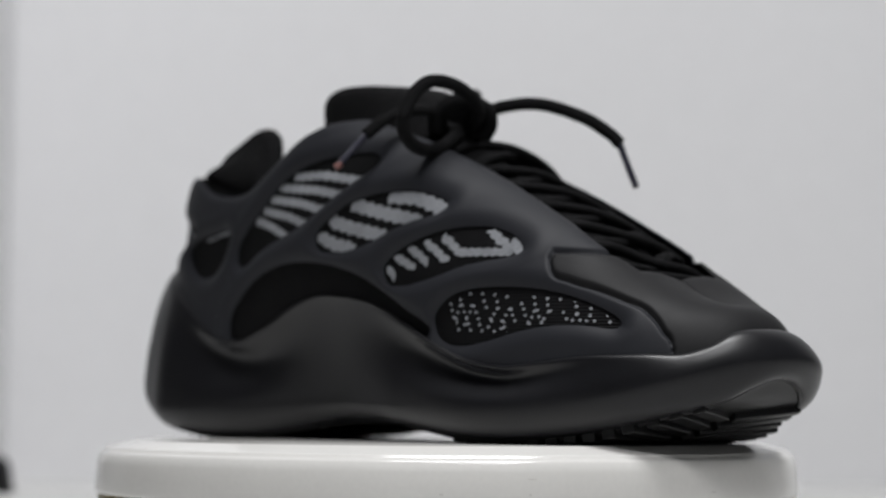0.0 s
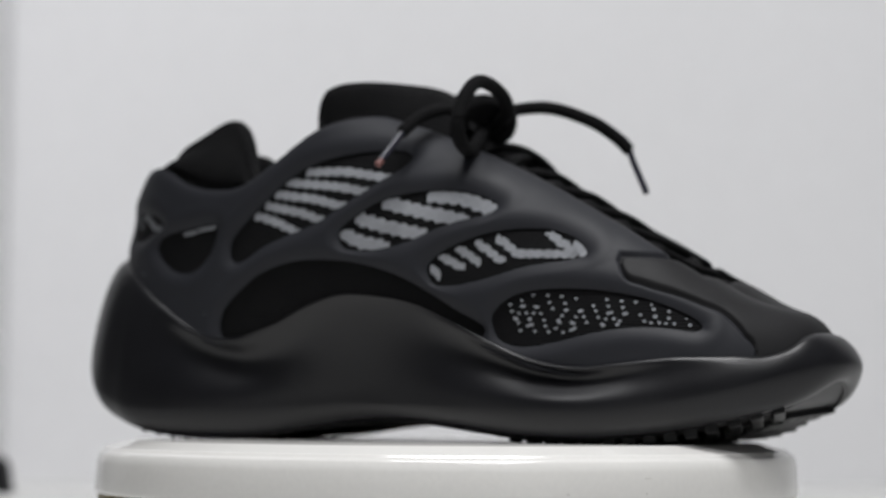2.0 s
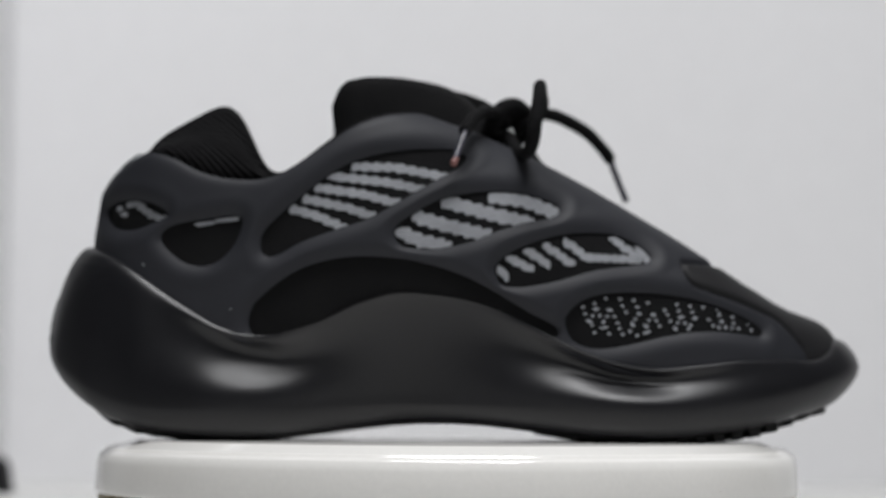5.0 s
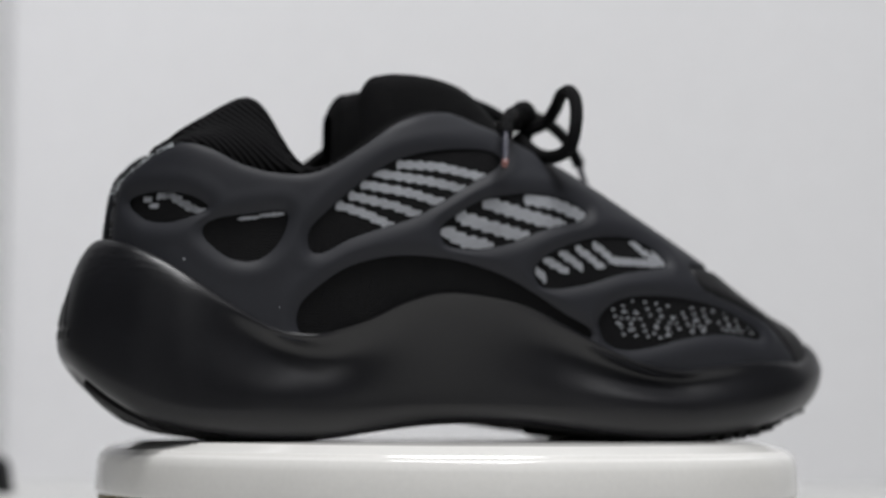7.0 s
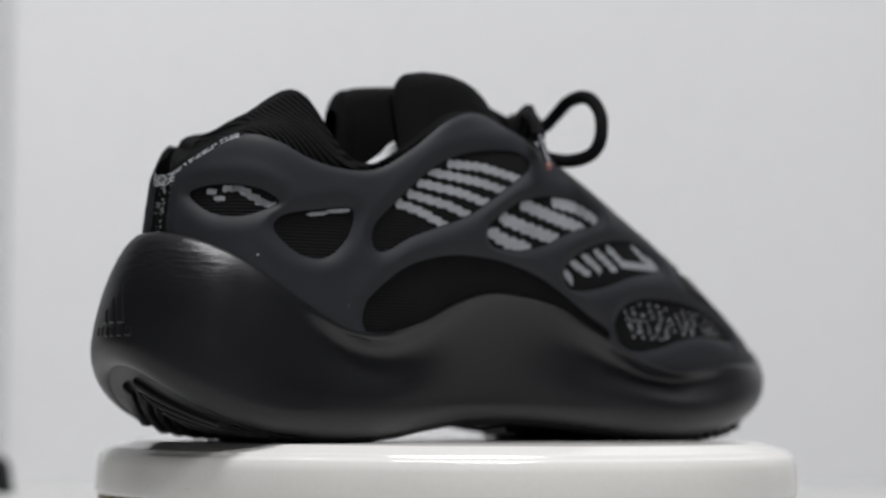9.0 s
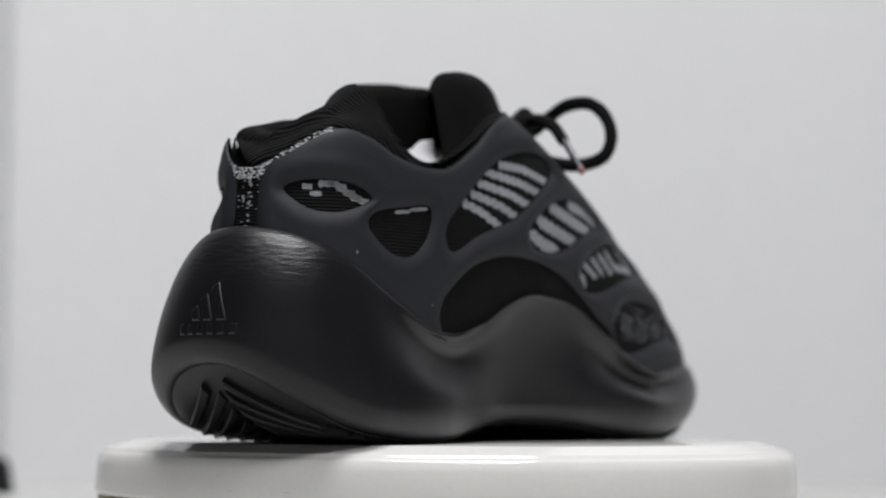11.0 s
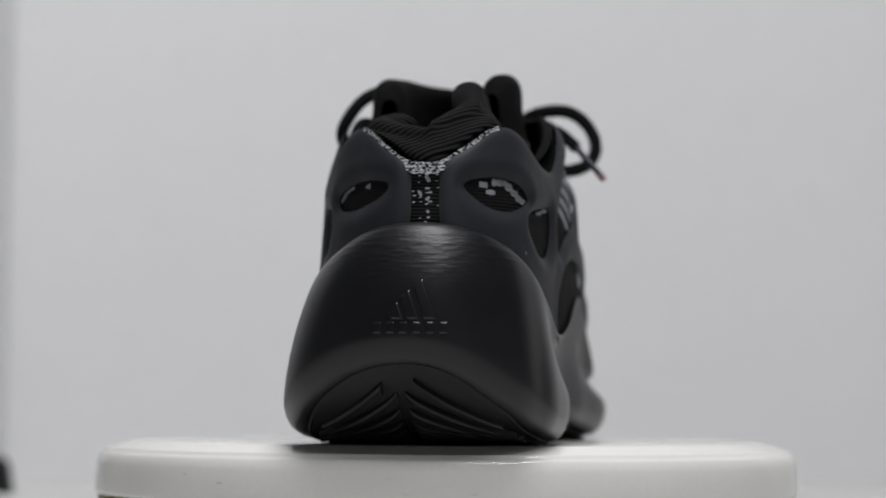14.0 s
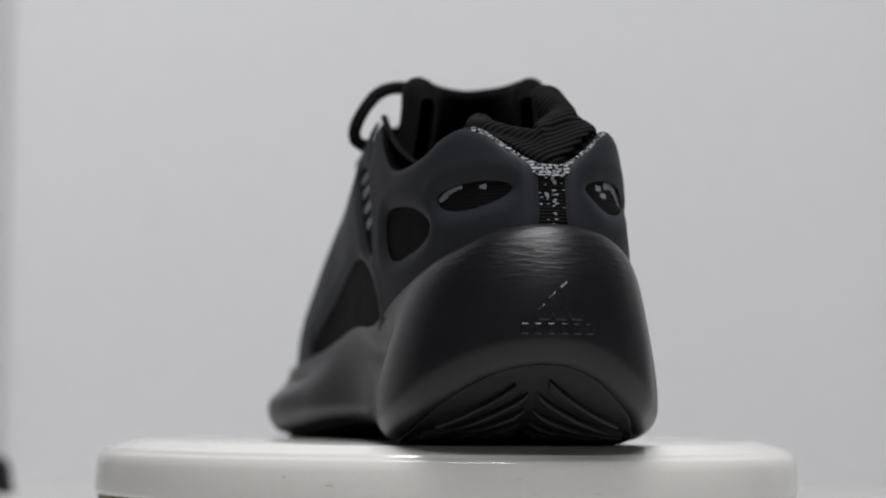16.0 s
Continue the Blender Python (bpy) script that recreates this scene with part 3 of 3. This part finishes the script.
def in_ring(px, py, margin):
    "True where a point lies inside the sole's bottom edge, drawn in by the margin."
    c = np.stack([spine_x(ring[:, 0]), spine_y(spine_x(ring[:, 0]))], -1)
    d = c - ring[:, :2]
    e = ring[:, :2] + d / np.linalg.norm(d, axis=1, keepdims=True) * margin
    nx, ny = np.roll(e[:, 0], -1), np.roll(e[:, 1], -1)
    hit = ((e[:, 1] > py) != (ny > py)) & (px < (nx - e[:, 0]) * (py - e[:, 1]) / (ny - e[:, 1] + 1e-9) + e[:, 0])
    return hit.sum() % 2 == 1


def chevron_arm(x0, side, wide, deep, lean):
    "One arm of the heel's herringbone tread, from the middle line forwards to the edge, lying on the sole's curve."
    rows = []
    for l in np.arange(0.6, 70, 2.0):
        px, py = x0 + l * math.cos(lean), -15 + 0.05 * (x0 + 146) + side * (1.0 + l * math.sin(lean))
        if not in_ring(px + wide / 2, py, 3.4) or not in_ring(px - wide / 2, py, 3.4):
            if rows:
                break
            continue
        slope = float(sole_under(np.array(px + 1.5)) - sole_under(np.array(px - 1.5))) / 3
        n = np.array([slope, 0.0, -1.0]) / math.hypot(slope, 1)
        cut = min(1.0, 0.25 + l / 5)
        section = []
        for across, high in ((-0.5, -1.5), (-0.40, 0.7), (-0.26, 1.0), (0.22, 0.8), (0.36, 0.5), (0.5, -1.5)):
            q = px + across * wide
            section.append(np.array([q, py, float(sole_under(np.array(q))) + 1.0]) + n * deep * high * (cut if high > 0 else 1))
        rows.append(section)
    if len(rows) < 3:
        return
    v = np.array(rows)
    f = grid_quads(v.shape[0], 6, False).tolist()
    f += [list(range(6)), [(len(rows) - 1) * 6 + k for k in range(5, -1, -1)]]
    mesh_ob("tread_bar", v.reshape(-1, 3) * MM, f, OUTSOLE, outsole, False)


for x0 in np.arange(-152, -66, 6.6):
    for side in (-1, 1):
        chevron_arm(float(x0), side, 4.9, 2.1, radians(54))

for x in np.arange(42, 143, 7.0):
    edge = SOLE_PLAN[np.abs(SOLE_PLAN[:, 0] - x) < 1.5]
    lo, hi = edge[:, 1].min() + (9 if -115 < x < 115 else 12), edge[:, 1].max() - (9 if -115 < x < 115 else 12)
    if hi - lo < 14:
        continue
    if x > 134:
        continue
    half = (hi - lo) / 4
    for side, y in ((-1, lo + half * 0.95), (1, hi - half * 0.95)):
        lug(float(x), float(y), side * 68, float(half * 1.9), 4.4)

# ---- lining, tongue ----
collar_s = np.linspace(-132, 132, 260)
top_z = curve(np.abs(collar_s), (0, 100.5), (14, 101.2), (30, 104.2), (52, 112.5), (64, 117.6), (69, 116.6), (74, 110.5), (78, 102), (82, 96.5), (86, 94.6), (98, 101.2), (114, 112.6), (126, 116.8), (132, 117.4))
low_side = curve(np.abs(collar_s), (0, 99.5), (14, 100), (30, 102), (45, 105.5), (54, 107), (62, 104.5), (70, 99.5), (78, 96), (86, 94.6), (98, 101.2), (114, 112.6), (126, 116.8), (132, 117.4))
top_z = np.where(collar_s > 0, top_z, low_side)
top_z = top_z + np.where(collar_s > 0, curve(collar_s, (0, 0), (14, 2), (30, 2.6), (52, 2), (66, 0.8), (76, 0), (132, 0)), 0)
lean_in = curve(np.abs(collar_s), (0, 8), (20, 8.5), (35, 8.5), (50, 10), (64, 11.5), (80, 8), (104, 2), (132, 1.5))
lin = []
for s0, zt, ln in zip(collar_s, top_z, lean_in):
    u0 = (s0 / PER) % 1
    col = []
    zc = float(collar_line(np.array(s0)))
    zs_ = np.concatenate([np.linspace(64, zc - 2, 8), np.linspace(zc, max(zt, zc + 0.5), 12)[0:]])
    wall = upper_at(np.full(len(zs_), u0), np.minimum(zs_, 120.0))
    ahead, behind = upper_at(np.full(len(zs_), u0 + 0.004), np.minimum(zs_, 120.0)), upper_at(np.full(len(zs_), u0 - 0.004), np.minimum(zs_, 120.0))
    tocen = np.stack([behind[:, 1] - ahead[:, 1], ahead[:, 0] - behind[:, 0]], 1)
    tocen /= np.linalg.norm(tocen, axis=1, keepdims=True)
    base_wall = wall[7, :2]
    slack = float(curve(np.array(abs(s0)), (0, 0), (38, 0), (56, 7), (70, 11), (84, 11), (100, 3.5), (118, 0.5), (132, 0)))
    for k, (p, zz) in enumerate(zip(wall, zs_)):
        g = np.clip((zz - zc) / max(zt - zc, 1), 0, 1)
        off = 1.8 + ln * g ** 1.15 * min(1.0, (zt - zc) / 12 + 0.15) + 2.2 * math.sin(math.pi * min(1, g * 1.3)) * -0.9
        off += (4.2 if s0 > 2.4 else 3.2) * math.exp(-((abs(s0 - 2.4) - 18) / 20) ** 2) * min(1.0, max(0.0, (zz - zc + 14) / 12))
        off += slack * min(1.0, max(0.0, (zz - zc + 18) / 16)) * (1 - 0.45 * g)
        xy = (p[:2] if zz <= zc else base_wall) + tocen[min(k, 7)] * off
        col.append((*xy, zz))
    top = np.array(col[-1])
    w = tocen[7]
    pad = float(curve(np.array(abs(s0)), (0, 4.5), (70, 4.5), (86, 1.6), (132, 1.3)))
    for k in range(1, 9):
        a = math.pi * k / 9
        col.append((top[0] + w[0] * pad * (1 - math.cos(a)), top[1] + w[1] * pad * (1 - math.cos(a)), top[2] + pad * 0.7 * math.sin(a)))
    end = np.array(col[-1])
    for k in range(1, 7):
        col.append((end[0] - w[0] * 4 * math.sin(k / 6 * 1.5), end[1] - w[1] * 4 * math.sin(k / 6 * 1.5), end[2] - (end[2] - 58) * k / 6))
    lin.append(col)
lin = np.array(lin)
wide = np.concatenate([lin[:1]] * 5 + [lin] + [lin[-1:]] * 5)
lin = sum(wide[k:k + len(lin)] for k in range(11)) / 11
mesh_ob("collar_lining", lin.reshape(-1, 3) * MM, grid_quads(lin.shape[0], lin.shape[1], False), LINING, shoe, True, "padded ribbed black collar lining")

tongue_rows = []
for t in np.linspace(-1, 1, 150):
    a = t * radians(128)
    ca, sa = math.cos(a), math.sin(a)
    zt = float(curve(np.array(abs(t)), (0, 130.8), (0.3, 131.6), (0.55, 132.4), (0.75, 131.8), (0.92, 129), (1, 123.5)))
    zt -= 1.5 * min(1.0, max(0.0, (t - 0.45) / 0.3))
    prof = []
    th = 12.0 if abs(t) < 0.9 else 12.0 - (abs(t) - 0.9) * 50
    for k in range(12):
        prof.append((62 + (zt - th / 2 - 62) * k / 11, 0.0))
    for k in range(1, 10):
        b = math.pi * k / 10
        prof.append((zt - th / 2 + th / 2 * math.sin(b), th / 2 * (1 - math.cos(b))))
    for k in range(8):
        prof.append((zt - th / 2 - (zt - th / 2 - 62) * k / 7, th))
    ring_ = []
    for zz, o in prof:
        push = max(0.0, (127 - zz)) * 1.05 * max(0.0, ca) ** 1.5 - max(0.0, zz - 127) * 0.9 * max(0.0, ca)
        if t < 0 and ca < 0.4:
            push += max(0.0, 128 - zz) * 0.12 * min(1.0, (0.4 - ca) / 0.5)
        ax, ay = 37.5 - o, 27.5 - o + max(0.0, 118 - zz) * 0.18
        ring_.append((-31 + ax * ca * (1 if ca > 0 else 0.55) + push + (0 if t < 0 else -4 * abs(sa)), -7 + ay * sa, zz))
    tongue_rows.append(ring_)
tongue_rows = np.array(tongue_rows)
mesh_ob("tongue", tongue_rows.reshape(-1, 3) * MM, grid_quads(tongue_rows.shape[0], tongue_rows.shape[1], False)[:, ::-1], KNIT, shoe, True, "thick padded black tongue")
shell("lower_tongue", np.minimum(throat + 5, X + 6), flat - 6.5, KNIT, shoe, "black knit tongue under the laces")


# ---- laces ----
def cord(name, path, radius, mat, parent, label="", flatten=1.0, sides=10, closed=False):
    "A round cord along a smooth path in mm."
    p = np.array(path, float)
    if closed:
        c = loop(p, 120)
    else:
        e = np.vstack([2 * p[0] - p[1], p, 2 * p[-1] - p[-2]])
        c = []
        for i in range(1, len(e) - 2):
            a, b, d, f = e[i - 1], e[i], e[i + 1], e[i + 2]
            for t in np.linspace(0, 1, 14, endpoint=False):
                c.append(0.5 * (2 * b + (d - a) * t + (2 * a - 5 * b + 4 * d - f) * t * t + (3 * b - a - 3 * d + f) * t ** 3))
        c = np.array(c + [p[-1]])
    tan = np.gradient(c, axis=0)
    tan /= np.linalg.norm(tan, axis=1, keepdims=True)
    up = np.array([0.1, 0.05, 1.0])
    rows = []
    for q, t in zip(c, tan):
        side = np.cross(t, up)
        side /= np.linalg.norm(side) + 1e-9
        top = np.cross(side, t)
        rows.append([q + side * radius * math.cos(2 * math.pi * k / sides) + top * radius * flatten * math.sin(2 * math.pi * k / sides) for k in range(sides)])
    rows = np.array(rows)
    faces = []
    n = len(rows)
    for i in range(n - 1):
        for k in range(sides):
            j = (k + 1) % sides
            faces.append((i * sides + k, i * sides + j, (i + 1) * sides + j, (i + 1) * sides + k))
    faces.append(tuple(range(sides - 1, -1, -1)))
    faces.append(tuple((n - 1) * sides + k for k in range(sides)))
    return mesh_ob(name, rows.reshape(-1, 3) * MM, faces, mat, parent, True, label)


def on_throat(x, y, lift):
    "A point above the throat's surface at x and sideways y from its middle."
    yy = float(spine_y(np.array(x))) + y
    d = (X - x) ** 2 + (Y - yy) ** 2 + np.where(Z > 45, 0, 1e6)
    i = np.unravel_index(np.argmin(d), d.shape)
    return (x, yy, float(Z[i]) + lift)


ROWS = [30, 43, 56, 69, 82, 95]
for k, x in enumerate(ROWS):
    w = float(throat_edge(np.array(float(x)))) - 1
    for side in (1, -1):
        lift = (-4.4 if side > 0 else -3.4) + (3.0 if k == 0 else 0)
        cord("lace_strand", [on_throat(x + 5, -side * (w + 1), -3.4), on_throat(x + 3, -side * w * 0.6, lift + 0.6), on_throat(x, 0, lift + (1.5 if side < 0 else 0)), on_throat(x - 5, side * w * 0.6, lift + 0.6), on_throat(x - 8, side * (w + 1), -3.4)],
             3.0, LACE, shoe, flatten=0.62)
cord("lace_strand", [on_throat(104, -14, -3), on_throat(103, -5, -2), on_throat(103, 5, -2), on_throat(104, 13, -3)], 3.0, LACE, shoe, flatten=0.62)

KNOT = (22, -14, 117)
cord("lace_knot", [(15, -22, 112), (18, -24, 119), (24, -19, 123), (29, -10, 120), (27, -7, 113), (20, -11, 110), (15, -19, 113), (19, -22, 120), (26, -14, 121)], 3.0, LACE, shoe)
cord("lace_loop", [(25, -12, 115), (32.5, -17, 118), (35, -23, 122.8), (34.5, -32, 126.6), (34.5, -43, 126.6), (34.3, -51, 121), (33, -54.5, 112.5), (32, -51, 105.5), (29.5, -41, 103), (26, -29, 105), (22, -17, 112)], 2.5, LACE, shoe)
cord("lace_loop", [KNOT, (10, 0, 126), (-4, 16, 131), (-16, 28, 127), (-20, 36, 116), (-16, 36, 109.5), (-4, 27, 109), (10, 6, 113), (20, -8, 115)], 2.4, LACE, shoe)
front = cord("lace_end", [KNOT, (29, -1, 122), (39, 8.5, 122.8), (51, 18, 118), (58, 25, 112), (61.2, 27.5, 108)], 2.4, LACE, shoe)
cord("aglet", [(61, 27.3, 108.8), (62.5, 27.9, 104), (67.5, 29.3, 91.8)], 1.25, AGLET, front, "dark plastic aglet")
back = cord("lace_end", [KNOT, (16, -30, 119.5), (11, -42, 116), (7.5, -50, 109.5)], 2.3, LACE, shoe)
tip = cord("aglet", [(8, -49.3, 110.3), (6.5, -54, 105), (4.6, -60.4, 98)], 1.25, AGLET, back, "dark plastic aglet")
cord("aglet_tip", [(4.9, -59.6, 98.8), (4.2, -61.2, 97)], 1.3, RED, back, "worn reddish aglet tip")

# ---- crumpled white paper inside the shoe ----
wad = tagged(new("paper_wad"), "crumpled white tissue paper stuffed inside the sneaker", "paper")
bm = bmesh.new()
bmesh.ops.create_icosphere(bm, subdivisions=4, radius=1.0)
for vert in bm.verts:
    n = noise.noise(vert.co * 2.2) * 0.16 + noise.noise(vert.co * 6) * 0.05
    vert.co = Vector((vert.co.x * 0.0135, vert.co.y * 0.0145, vert.co.z * 0.0165)) * (1 + n) + Vector((-0.0325, -0.0155, 0.0942))
part("crumpled_sheet", bm, PAPER, wad)

# ---- a small dark knob on the table ----
knob = tagged(new("black_knob"), "small rounded black knob standing on the white table", "knob")
knob.location = (-0.282, 0.50, TABLE_Z)
part("cap", lathe([(0, 0.0235), (0.008, 0.0228), (0.0125, 0.0195), (0.014, 0.014), (0.0145, 0.006), (0, 0.006)], 40), OUTSOLE, knob)
part("foot", lathe([(0, 0.006), (0.0155, 0.006), (0.016, 0.003), (0.016, 0), (0, 0)], 40), OUTSOLE, knob)

# ---- turntable ----
turntable = tagged(new("turntable"), "round glossy white plastic turntable with olive trim", "turntable")
R = 0.1335
part("platter", lathe([(0, 0), (0.1190, 0), (0.1200, -0.0002), (0.1208, -0.0006), (0.1292, -0.0026), (0.1302, -0.0031), (0.1305, -0.0040), (0.1314, -0.0042), (0.1325, -0.0054), (0.1332, -0.0085), (R + 0.0004, -0.0185), (R + 0.0002, -0.0196), (0, -0.0196)], 240), PLASTIC, turntable, "glossy white platter")
part("trim_ring", lathe([(0, -0.0197), (0.1326, -0.0197), (0.1331, -0.0215), (0.1326, -0.0235), (0, -0.0235)], 240), OLIVE, turntable, "olive trim ring")
part("base", lathe([(0, -0.0236), (0.128, -0.0236), (0.13, -0.028), (0.132, TABLE_Z), (0, TABLE_Z)]), PLASTIC, turntable)


def scuff(angle, z, wide, high):
    "A faint dark scuff on the platter's rim."
    bm = bmesh.new()
    steps = 6
    rows = []
    for zz, r in ((z - high / 2, R + 0.0003), (z + high / 2, R + 0.0003)):
        rows.append([bm.verts.new((math.cos(angle + wide * (k / steps - 0.5)) * (r - abs(z + 0.012) * 0.02), math.sin(angle + wide * (k / steps - 0.5)) * (r - abs(z + 0.012) * 0.02), zz + 0.0002 * math.sin(k * 2.1))) for k in range(steps + 1)])
    for k in range(steps):
        bm.faces.new((rows[0][k], rows[0][k + 1], rows[1][k + 1], rows[1][k]))
    return part("scuff", bm, SCUFF, turntable)


for k in range(14):
    scuff(rng.uniform(0, 2 * math.pi), rng.choice((-0.0105, -0.013, -0.0155, -0.0172)), rng.uniform(0.006, 0.022), rng.uniform(0.0002, 0.0005))


def motions():
    turn = [(t, pose(0, 0, 0, 0, 0, SPIN0 + SPIN * t)) for t in range(0, 17, 2)]
    walk(shoe, turn)
    walk(turntable, turn)
    walk(wad, turn)


motions()
